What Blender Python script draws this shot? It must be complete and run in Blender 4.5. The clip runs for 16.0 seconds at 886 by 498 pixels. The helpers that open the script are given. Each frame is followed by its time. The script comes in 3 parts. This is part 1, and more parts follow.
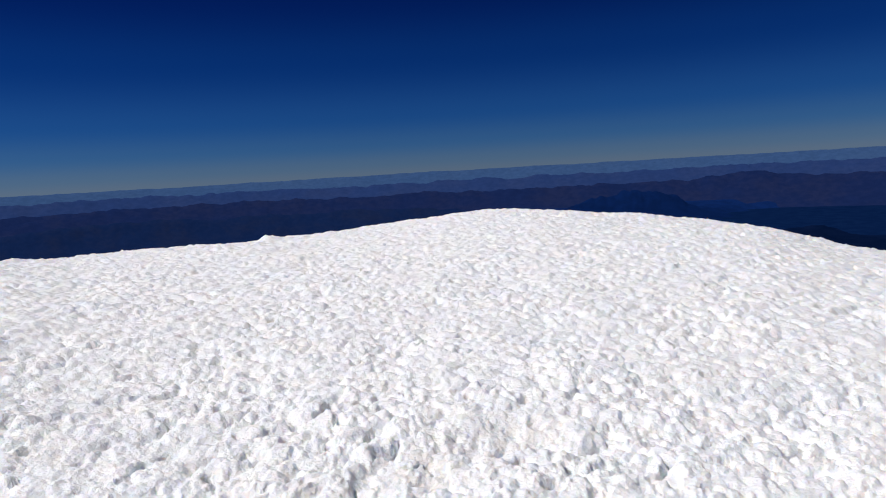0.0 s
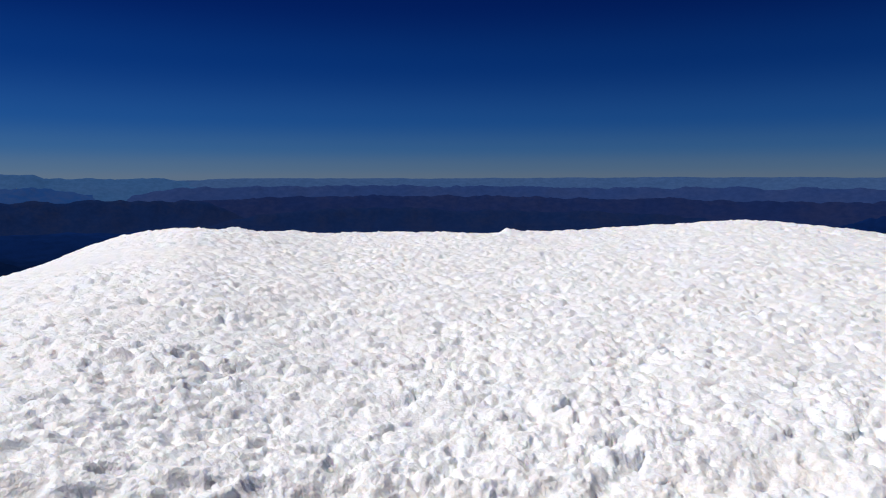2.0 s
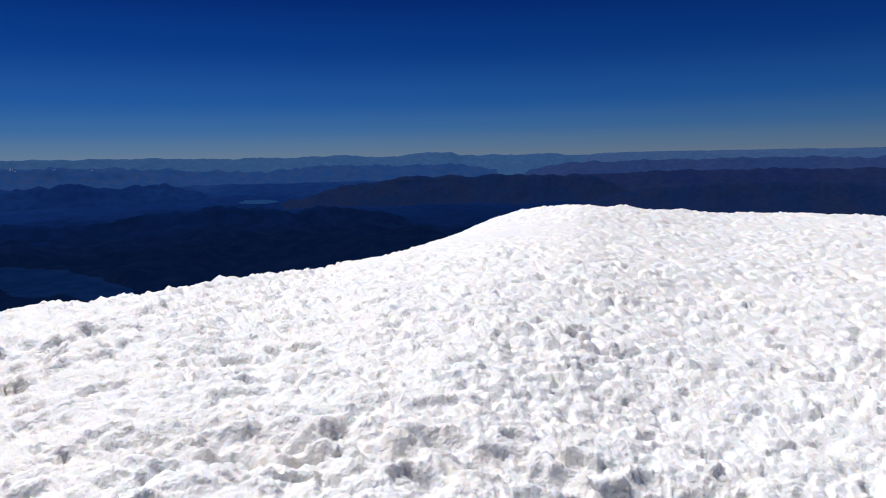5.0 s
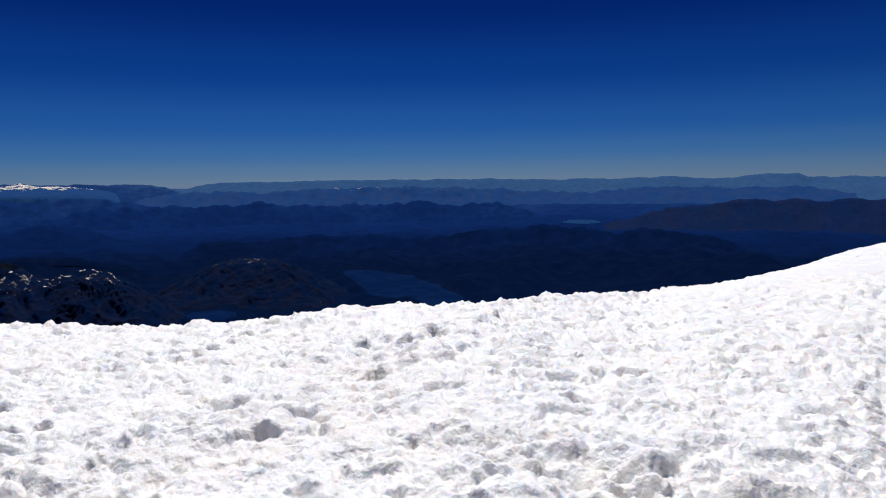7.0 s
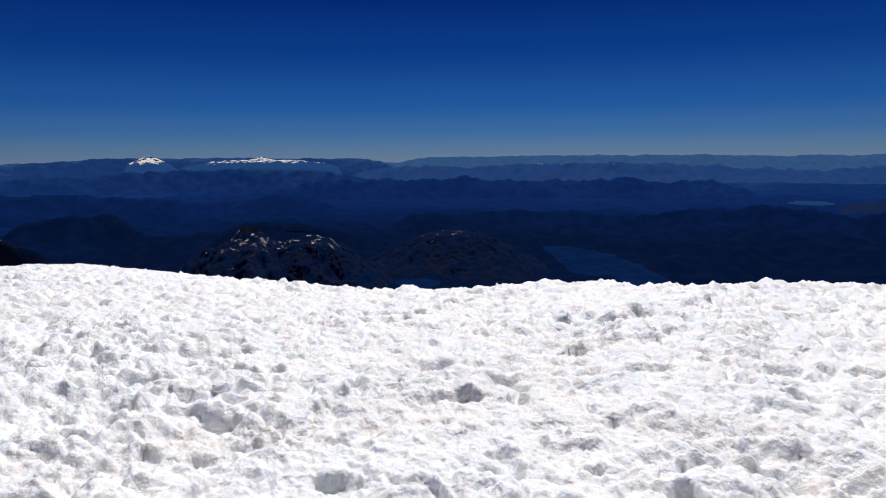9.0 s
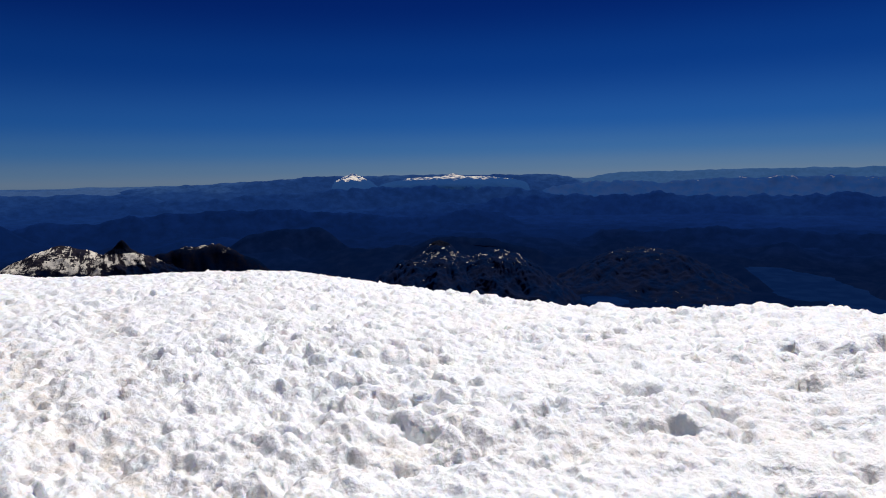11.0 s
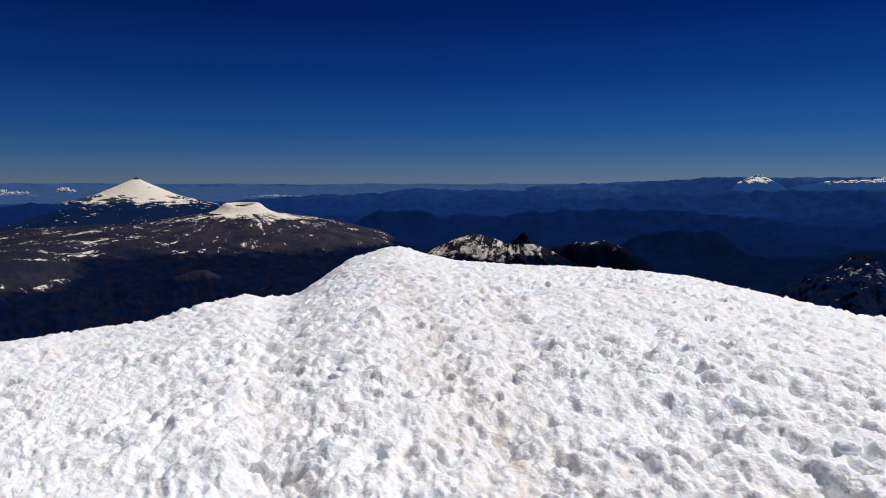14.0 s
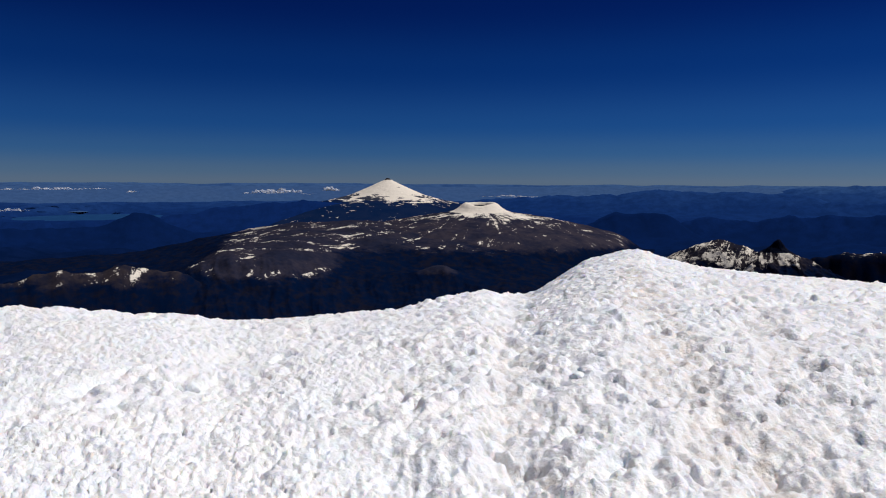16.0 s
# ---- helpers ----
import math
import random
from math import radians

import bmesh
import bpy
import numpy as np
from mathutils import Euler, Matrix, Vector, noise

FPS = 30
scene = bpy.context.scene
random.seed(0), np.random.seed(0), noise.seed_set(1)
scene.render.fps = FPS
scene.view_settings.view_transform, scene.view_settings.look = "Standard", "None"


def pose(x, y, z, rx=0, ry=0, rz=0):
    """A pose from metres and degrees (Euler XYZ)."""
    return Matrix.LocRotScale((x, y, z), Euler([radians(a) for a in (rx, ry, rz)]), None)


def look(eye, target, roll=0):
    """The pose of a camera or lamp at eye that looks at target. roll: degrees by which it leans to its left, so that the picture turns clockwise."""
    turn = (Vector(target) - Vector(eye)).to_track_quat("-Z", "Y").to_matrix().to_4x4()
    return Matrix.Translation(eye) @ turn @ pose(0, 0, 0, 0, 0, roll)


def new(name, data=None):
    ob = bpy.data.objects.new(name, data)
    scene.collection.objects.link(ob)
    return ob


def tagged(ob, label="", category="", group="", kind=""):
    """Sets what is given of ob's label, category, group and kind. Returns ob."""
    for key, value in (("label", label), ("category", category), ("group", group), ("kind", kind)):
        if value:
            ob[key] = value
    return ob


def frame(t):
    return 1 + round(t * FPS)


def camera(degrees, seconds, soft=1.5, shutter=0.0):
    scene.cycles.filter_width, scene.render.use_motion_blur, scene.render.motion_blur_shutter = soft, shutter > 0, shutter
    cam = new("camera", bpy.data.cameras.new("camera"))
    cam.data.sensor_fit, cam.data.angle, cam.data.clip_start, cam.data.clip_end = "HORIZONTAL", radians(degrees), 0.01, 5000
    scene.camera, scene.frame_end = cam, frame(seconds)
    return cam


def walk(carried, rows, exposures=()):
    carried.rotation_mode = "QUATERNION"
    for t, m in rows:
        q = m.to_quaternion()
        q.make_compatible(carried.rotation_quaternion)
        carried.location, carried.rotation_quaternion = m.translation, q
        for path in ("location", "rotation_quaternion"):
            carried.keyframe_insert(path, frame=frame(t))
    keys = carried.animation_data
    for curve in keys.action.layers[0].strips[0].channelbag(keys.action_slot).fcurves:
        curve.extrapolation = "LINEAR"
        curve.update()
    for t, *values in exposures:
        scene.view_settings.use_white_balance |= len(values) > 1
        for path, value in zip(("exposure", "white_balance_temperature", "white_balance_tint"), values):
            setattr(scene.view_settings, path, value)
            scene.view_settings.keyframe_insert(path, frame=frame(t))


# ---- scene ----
# The origin is the first place of the eye, about 1.5 m over the snow of a summit; y is ahead of it.
# Bearings run from y towards -x in degrees. The land below the summit is about a tenth of its size, its heights bent to
# fit the camera's view.
cam = camera(66.4, 16.0, soft=1.05)
PATH = [
    (0.0, pose(0.000, 0.000, -0.000, 83.38, 3.35, 0.00)),
    (0.5, pose(-0.067, 0.088, -0.040, 83.74, 2.57, 5.13)),
    (1.0, pose(-0.135, 0.145, -0.050, 83.90, 1.41, 10.22)),
    (1.5, pose(-0.181, 0.144, -0.057, 84.00, 0.73, 15.20)),
    (2.0, pose(-0.218, 0.115, -0.085, 83.94, 0.14, 20.11)),
    (2.5, pose(-0.222, 0.136, -0.073, 83.43, 0.02, 25.11)),
    (3.0, pose(-0.267, 0.155, -0.090, 83.56, -0.03, 29.54)),
    (3.2, pose(-0.298, 0.150, -0.084, 83.80, 0.03, 31.24)),
    (5.3, pose(-0.246, -0.020, 0.097, 82.25, 1.42, 56.39)),
    (5.5, pose(-0.309, -0.014, 0.084, 82.55, 1.47, 59.52)),
    (6.0, pose(-0.372, -0.045, 0.079, 83.27, 1.36, 66.43)),
    (6.5, pose(-0.356, -0.071, 0.081, 83.99, 1.26, 72.89)),
    (7.0, pose(-0.352, -0.081, 0.084, 84.35, 0.93, 78.71)),
    (7.5, pose(-0.368, -0.079, 0.081, 84.40, 0.86, 83.80)),
    (8.0, pose(-0.360, -0.077, 0.076, 83.97, 1.09, 88.22)),
    (8.2, pose(-0.322, -0.082, 0.078, 83.58, 0.78, 90.13)),
    (10.3, pose(-0.485, -0.215, 0.034, 82.99, 1.45, 103.98)),
    (10.5, pose(-0.504, -0.234, 0.032, 83.27, 1.37, 105.98)),
    (11.0, pose(-0.519, -0.277, 0.025, 84.03, 1.12, 111.45)),
    (11.5, pose(-0.503, -0.323, 0.026, 84.56, 0.79, 116.85)),
    (12.0, pose(-0.555, -0.367, 0.023, 84.80, 0.67, 122.69)),
    (12.5, pose(-0.635, -0.384, 0.009, 84.81, 0.79, 128.89)),
    (13.0, pose(-0.668, -0.405, 0.016, 84.57, 0.74, 134.35)),
    (13.5, pose(-0.700, -0.483, 0.007, 84.42, 0.15, 139.31)),
    (14.0, pose(-0.681, -0.483, 0.015, 84.29, -0.06, 143.83)),
    (14.5, pose(-0.645, -0.456, 0.027, 84.19, -0.30, 148.58)),
    (15.0, pose(-0.621, -0.472, 0.018, 84.22, -0.41, 153.24)),
    (15.5, pose(-0.642, -0.551, -0.009, 84.26, -0.33, 158.24)),
    (16.0, pose(-0.613, -0.591, -0.022, 84.31, -0.30, 163.47)),
]
# the picture brightens towards the sun and darkens again past it
walk(cam, PATH, [(0.0, -0.36), (3.0, -0.3), (5.5, -0.2), (8.0, -0.2), (10.5, -0.28), (11.2, -0.2), (13.0, -0.32), (16.0, -0.38)])

# ---- light ----
SUN_BEARING, SUN_HEIGHT = 88.0, 56.0
world = bpy.data.worlds.new("sky")
scene.world = world
world.use_nodes = True
wn = world.node_tree
sky = wn.nodes.new("ShaderNodeTexSky")
sky.sky_type = "NISHITA"
sky.sun_disc = False
sky.sun_elevation = radians(SUN_HEIGHT)
sky.sun_rotation = radians(-SUN_BEARING)
sky.altitude = 3700
sky.air_density = 1.0
sky.dust_density = 0.25
sky.ozone_density = 4.0
# thin air: the colour deepens quickly from a grey haze at the horizon to dark blue overhead
way = wn.nodes.new("ShaderNodeTexCoord")
level = wn.nodes.new("ShaderNodeSeparateXYZ")
wn.links.new(way.outputs["Generated"], level.inputs[0])
climb = wn.nodes.new("ShaderNodeMapRange")
climb.inputs["From Max"].default_value = 0.32
wn.links.new(level.outputs["Z"], climb.inputs["Value"])
thin = wn.nodes.new("ShaderNodeValToRGB")
thin.color_ramp.interpolation = "EASE"
stops = [(0.0, (0.1808, 0.2396, 0.3898)), (0.05, (0.1559, 0.2350, 0.3932)), (0.14, (0.0949, 0.2147, 0.4158)), (0.26, (0.0475, 0.1808, 0.4226)),
         (0.51, (0.0153, 0.1164, 0.3616)), (0.77, (0.0056, 0.0633, 0.2768)), (1.0, (0.0045, 0.0475, 0.2429))]
while len(thin.color_ramp.elements) < len(stops):
    thin.color_ramp.elements.new(0.5)
for element, (place, shade) in zip(thin.color_ramp.elements, stops):
    element.position, element.color = place, (*shade, 1)
wn.links.new(climb.outputs[0], thin.inputs[0])
tint = wn.nodes.new("ShaderNodeMix")
tint.data_type, tint.blend_type = "RGBA", "MULTIPLY"
tint.inputs[0].default_value = 1.0
wn.links.new(sky.outputs[0], tint.inputs[6])
wn.links.new(thin.outputs[0], tint.inputs[7])
wn.links.new(tint.outputs[2], wn.nodes["Background"].inputs[0])
wn.nodes["Background"].inputs[1].default_value = 0.1

sun_data = bpy.data.lights.new("sun", "SUN")
sun_data.energy = 5.0
sun_data.angle = radians(0.53)
sun_data.color = (1.0, 0.962, 0.955)
sun = new("sun", sun_data)


def toward(bearing, height):
    """The unit vector at a bearing and a height over the level, in degrees."""
    b, h = radians(bearing), radians(height)
    return Vector((-math.sin(b) * math.cos(h), math.cos(b) * math.cos(h), math.sin(h)))


sun.matrix_world = look(toward(SUN_BEARING, SUN_HEIGHT) * 60, (0, 0, 0))


# ---- materials ----
class Nodes:
    """A small hand for node materials."""

    def __init__(self, name):
        self.mat = bpy.data.materials.new(name)
        self.mat.use_nodes = True
        self.tree = self.mat.node_tree
        self.out = self.tree.nodes["Material Output"]
        self.bsdf = self.tree.nodes["Principled BSDF"]
        self.place = self.tree.nodes.new("ShaderNodeNewGeometry").outputs["Position"]

    def put(self, target, value):
        if isinstance(value, bpy.types.NodeSocket):
            self.tree.links.new(value, target)
        else:
            target.default_value = value

    def node(self, kind, out=0, props=(), **inputs):
        n = self.tree.nodes.new(kind)
        for key, value in props:
            setattr(n, key, value)
        for key, value in inputs.items():
            self.put(n.inputs[int(key[1:]) if key[0] == "i" and key[1:].isdigit() else key], value)
        return n.outputs[out]

    def noise(self, scale, detail=4.0, rough=0.55, at=None, distort=0.0):
        return self.node("ShaderNodeTexNoise", 0, Vector=at or self.place, Scale=scale, Detail=detail, Roughness=rough, Distortion=distort)

    def ramp(self, value, lo, hi, a=0.0, b=1.0):
        return self.node("ShaderNodeMapRange", 0, (("interpolation_type", "SMOOTHSTEP"),), i0=value, i1=lo, i2=hi, i3=a, i4=b)

    def sum(self, a, b, op="ADD"):
        return self.node("ShaderNodeMath", 0, (("operation", op),), i0=a, i1=b)

    def mix(self, f, a, b):
        a = (*a, 1) if isinstance(a, tuple) else a
        b = (*b, 1) if isinstance(b, tuple) else b
        return self.node("ShaderNodeMix", 2, (("data_type", "RGBA"),), i0=f, i6=a, i7=b)

    def stretch(self, x, y, z, turn=0.0):
        return self.node("ShaderNodeMapping", 0, (), Vector=self.place, Scale=(x, y, z), Rotation=(0, 0, radians(turn)))

    def bump(self, height, strength, distance, level=0.0):
        """Relief; level: how far normals are turned upright, imitating haze that evens out far slopes."""
        normal = self.node("ShaderNodeBump", 0, (), Strength=strength, Distance=distance, Height=height)
        if level:
            normal = self.node("ShaderNodeMix", 1, (("data_type", "VECTOR"),), i0=level, i4=normal, i5=(0, 0, 1))
            normal = self.node("ShaderNodeVectorMath", 0, (("operation", "NORMALIZE"),), i0=normal)
        self.put(self.bsdf.inputs["Normal"], normal)

    def finish(self, color, rough=0.9, specular=0.3):
        self.put(self.bsdf.inputs["Base Color"], color if isinstance(color, bpy.types.NodeSocket) else (*color, 1))
        self.put(self.bsdf.inputs["Roughness"], rough)
        self.put(self.bsdf.inputs["Specular IOR Level"], specular)
        return self.mat


def summit_snow():
    n = Nodes("summit_snow")
    dirt = n.node("ShaderNodeAttribute", 2, (("attribute_name", "dirt"),))
    crust = n.node("ShaderNodeAttribute", 2, (("attribute_name", "crust"),))
    fine, grain = n.noise(22.0, 5.0, 0.6), n.noise(130.0, 3.0, 0.65)
    tint = n.mix(n.ramp(n.noise(1.3, 3.0), 0.35, 0.7), (0.875, 0.90, 0.93), (0.915, 0.92, 0.925))
    spots = n.sum(n.ramp(n.noise(2.2, 5.0, 0.6), 0.52, 0.8), n.ramp(n.noise(9.0, 5.0, 0.65), 0.42, 0.7), "MULTIPLY")
    mask = n.sum(n.sum(dirt, n.ramp(n.noise(7.0, 6.0, 0.68), 0.36, 0.7), "MULTIPLY"), n.sum(spots, 0.24, "MULTIPLY"), "ADD")
    color = n.mix(mask, tint, (0.66, 0.555, 0.43))
    clods = n.node("ShaderNodeTexVoronoi", 0, (("feature", "SMOOTH_F1"),), Vector=n.place, Scale=36.0, Smoothness=0.8)
    # thin broken plates where the wind has crusted the snow
    plate = n.node("ShaderNodeTexVoronoi", 0, (("feature", "F1"), ("distance", "CHEBYCHEV")), Vector=n.stretch(1.0, 1.7, 1.0, 20.0), Scale=15.0, Randomness=1.0)
    relief = n.sum(n.sum(n.sum(fine, 0.8, "MULTIPLY"), n.sum(clods, -0.24, "MULTIPLY")), n.sum(plate, n.sum(crust, 0.3, "MULTIPLY"), "MULTIPLY"))
    n.bump(n.sum(relief, n.sum(grain, 0.05, "MULTIPLY")), 0.8, 0.034)
    n.put(n.bsdf.inputs["Subsurface Weight"], 0.8)
    n.put(n.bsdf.inputs["Subsurface Radius"], (0.85, 1.0, 1.2))
    n.put(n.bsdf.inputs["Subsurface Scale"], 0.011)
    return n.finish(color, n.ramp(grain, 0.35, 0.7, 0.32, 0.7), 0.45)


def rocky_land(name, low, high, cover, scale, snow_from=-400.0, snow_to=-399.0, turn=0.0, streak=1.0, cover_low=0.3, trees=None, relief=0.6, edge=0.02, level=0.0):
    """Forest and rock with old snow lying in patches."""
    n = Nodes(name)
    z = n.node("ShaderNodeSeparateXYZ", 2, (), i0=n.place)
    broad, fine = n.noise(0.006 * scale, 5.0, 0.6), n.noise(0.05 * scale, 6.0, 0.65)
    ground = n.mix(n.ramp(n.sum(broad, n.sum(fine, 0.5, "MULTIPLY")), 0.6, 0.9), low, high)
    if trees:
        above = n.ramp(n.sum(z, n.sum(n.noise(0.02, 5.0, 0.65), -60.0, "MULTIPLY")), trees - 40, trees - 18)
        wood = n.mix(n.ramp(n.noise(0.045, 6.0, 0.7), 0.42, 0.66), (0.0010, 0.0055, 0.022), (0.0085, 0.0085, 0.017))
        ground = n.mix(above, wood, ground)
    patches = n.noise(0.022 * scale, 7.0, 0.6, n.stretch(0.6, streak * 0.6, 5.0, turn), 1.2)
    limit = n.ramp(z, snow_from, snow_to, 1.0 - cover_low, 1.0 - cover)
    limit = n.sum(limit, n.ramp(n.noise(0.009 * scale, 3.0), 0.36, 0.64, -0.12, 0.15))
    snow = n.ramp(n.sum(patches, limit, "SUBTRACT"), -0.012, edge)
    if trees:
        snow = n.sum(snow, n.ramp(above, 0.3, 0.8), "MULTIPLY")
    n.bump(fine, relief, 6.0 / scale, level)
    return n.finish(n.mix(snow, ground, (0.72, 0.66, 0.56)), 1.0, 0.0)


def lava_land(name, bearing, dist, low, high, cover, near, far, forest, gully=20.0, fade=0.10, knolls=()):
    """Brown lava round a peak, with snow lying in gullies that run down from it and in flat drifts, and dark forest below a level."""
    n = Nodes(name)
    c = toward(bearing, 0) * dist
    z = n.node("ShaderNodeSeparateXYZ", 2, (), i0=n.place)
    off = n.node("ShaderNodeVectorMath", 0, (("operation", "SUBTRACT"),), i0=n.place, i1=(c.x, c.y, 0))
    off = n.node("ShaderNodeVectorMath", 0, (("operation", "MULTIPLY"),), i0=off, i1=(1, 1, 0))
    away = n.node("ShaderNodeVectorMath", 1, (("operation", "LENGTH"),), i0=off)
    spoke = n.node("ShaderNodeVectorMath", 0, (("operation", "NORMALIZE"),), i0=off)
    spoke = n.node("ShaderNodeVectorMath", 0, (("operation", "MULTIPLY"),), i0=spoke, i1=(gully, gully, gully))
    rise = n.node("ShaderNodeCombineXYZ", 0, (), i2=n.sum(away, 2.6 / far, "MULTIPLY"))
    spoke = n.node("ShaderNodeVectorMath", 0, (("operation", "ADD"),), i0=spoke, i1=rise)
    gullies = n.noise(1.0, 7.0, 0.66, spoke, 0.6)
    drifts = n.noise(34.0 / far, 7.0, 0.66, None, 0.8)
    broad, fine = n.noise(4.5 / far, 4.0, 0.6), n.noise(0.09, 6.0, 0.7)
    ground = n.mix(n.ramp(n.sum(broad, n.sum(fine, 0.6, "MULTIPLY")), 0.6, 0.95), low, high)
    for b, d, reach, lift in knolls:
        spot = toward(b, 0) * d
        gap = n.node("ShaderNodeVectorMath", 1, (("operation", "LENGTH"),), i0=n.node("ShaderNodeVectorMath", 0, (("operation", "SUBTRACT"),), i0=n.place, i1=(spot.x, spot.y, -180)))
        z = n.sum(z, n.ramp(gap, 0.4 * reach, reach, lift, 0.0))
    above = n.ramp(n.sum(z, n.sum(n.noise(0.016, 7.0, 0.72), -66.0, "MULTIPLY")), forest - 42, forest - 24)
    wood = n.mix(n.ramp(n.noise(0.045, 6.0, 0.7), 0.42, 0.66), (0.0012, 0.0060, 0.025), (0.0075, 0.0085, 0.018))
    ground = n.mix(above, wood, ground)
    amount = n.sum(n.sum(gullies, 0.55, "MULTIPLY"), n.sum(drifts, 0.45, "MULTIPLY"))
    limit = n.sum(n.ramp(away, near, far, 0.5 - cover, 0.5 - cover + fade), n.ramp(broad, 0.34, 0.66, 0.09, -0.07))
    snow = n.sum(n.ramp(n.sum(amount, limit, "SUBTRACT"), -0.006, 0.016), n.ramp(above, 0.3, 0.8), "MULTIPLY")
    n.bump(fine, 0.5, 2.5)
    return n.finish(n.mix(snow, ground, (0.72, 0.67, 0.57)), 1.0, 0.0)


def wooded_land(name, low, high, scale=1.0, level=0.7):
    """Wooded hills; low and high hold distance haze as blue. The tops are bare and browner."""
    n = Nodes(name)
    broad, fine = n.noise(0.004 * scale, 5.0, 0.6), n.noise(0.03 * scale, 6.0, 0.65)
    n.bump(fine, 0.25, 8.0, level)
    color = n.mix(n.ramp(n.sum(broad, n.sum(fine, 0.6, "MULTIPLY")), 0.65, 1.0), low, high)
    return n.finish(n.mix(n.ramp(fine, 0.36, 0.64, 0.25, 0.0), color, (low[0] * 0.5, low[1] * 0.5, low[2] * 0.5)), 1.0, 0.0)


def lake_water():
    n = Nodes("lake_water")
    n.bump(n.noise(0.4, 3.0), 0.1, 0.3)
    return n.finish(n.mix(n.ramp(n.noise(0.02, 3.0), 0.4, 0.6), (0.002, 0.011, 0.050), (0.003, 0.014, 0.058)), 0.6, 0.0)


def cloud_white():
    n = Nodes("cloud_white")
    n.put(n.bsdf.inputs["Subsurface Weight"], 1.0)
    n.put(n.bsdf.inputs["Subsurface Radius"], (1.0, 1.0, 1.0))
    n.put(n.bsdf.inputs["Subsurface Scale"], 25.0)
    n.put(n.bsdf.inputs["Alpha"], n.ramp(n.noise(0.035, 5.0, 0.65), 0.36, 0.66, 0.0, 0.55))
    return n.finish(n.mix(n.noise(0.05, 4.0), (0.66, 0.70, 0.76), (0.80, 0.82, 0.85)), 1.0, 0.0)


# ---- shapes ----
def smooth(a, b, x):
    u = np.clip((x - a) / (b - a), 0, 1)
    return u * u * (3 - 2 * u)


def gradient_noise(x, y, seed=0):
    """Perlin noise of two arrays, about -0.7 to 0.7."""
    table = np.random.RandomState(seed).rand(65536) * 2 * np.pi
    xi, yi = np.floor(x).astype(np.int64), np.floor(y).astype(np.int64)
    xf, yf = x - xi, y - yi

    def corner(dx, dy):
        a = table[((xi + dx) * 73856093 ^ (yi + dy) * 19349663) & 65535]
        return np.cos(a) * (xf - dx) + np.sin(a) * (yf - dy)

    u, v = xf ** 3 * (xf * (xf * 6 - 15) + 10), yf ** 3 * (yf * (yf * 6 - 15) + 10)
    top = corner(0, 0) * (1 - u) + corner(1, 0) * u
    low = corner(0, 1) * (1 - u) + corner(1, 1) * u
    return top * (1 - v) + low * v


def clumps(x, y, seed=0):
    """Rounded heads that grow into one another, each of its own height, 0 to 1."""
    table = np.random.RandomState(seed).rand(65536, 3)
    xi, yi = np.floor(x).astype(np.int64), np.floor(y).astype(np.int64)
    top = np.zeros(x.shape)
    for dx in (-1, 0, 1):
        for dy in (-1, 0, 1):
            cell = table[((xi + dx) * 73856093 ^ (yi + dy) * 19349663) & 65535]
            d = (x - xi - dx - cell[..., 0]) ** 2 + (y - yi - dy - cell[..., 1]) ** 2
            top = np.maximum(top, (0.3 + 0.7 * cell[..., 2]) * np.maximum(0, 1 - 1.25 * d))
    return top


def octaves(x, y, count, seed=0, gain=0.5):
    total, weight = 0.0, 1.0
    for k in range(count):
        total = total + weight * gradient_noise(x * 2.03 ** k + 17.3 * k, y * 2.03 ** k - 9.1 * k, seed + k)
        weight *= gain
    return total


def ridges(x, y, count, seed=0, gain=0.5):
    """Noise with sharp crests, about 0 to 1."""
    total, weight, full = 0.0, 1.0, 0.0
    for k in range(count):
        total = total + weight * (1 - np.minimum(1, 2.2 * np.abs(gradient_noise(x * 2.03 ** k + 5.7 * k, y * 2.03 ** k + 3.3 * k, seed + k))))
        full += weight
        weight *= gain
    return total / full


def glide(x, xs, ys):
    """A smooth curve through a few knots, that overshoots none of them."""
    xs, ys = np.array(xs, float), np.array(ys, float)
    h, d = np.diff(xs), np.diff(ys) / np.diff(xs)
    m = np.zeros(len(xs))
    for k in range(1, len(xs) - 1):
        if d[k - 1] * d[k] > 0:
            a, b = 2 * h[k] + h[k - 1], h[k] + 2 * h[k - 1]
            m[k] = (a + b) / (a / d[k - 1] + b / d[k])
    i = np.clip(np.searchsorted(xs, x) - 1, 0, len(h) - 1)
    t = (x - xs[i]) / h[i]
    return ((1 + 2 * t) * (1 - t) ** 2 * ys[i] + t * (1 - t) ** 2 * h[i] * m[i]
            + t * t * (3 - 2 * t) * ys[i + 1] + t * t * (t - 1) * h[i] * m[i + 1])


def swell(x, centre, width):
    return np.exp(-((x - centre) / width) ** 2)


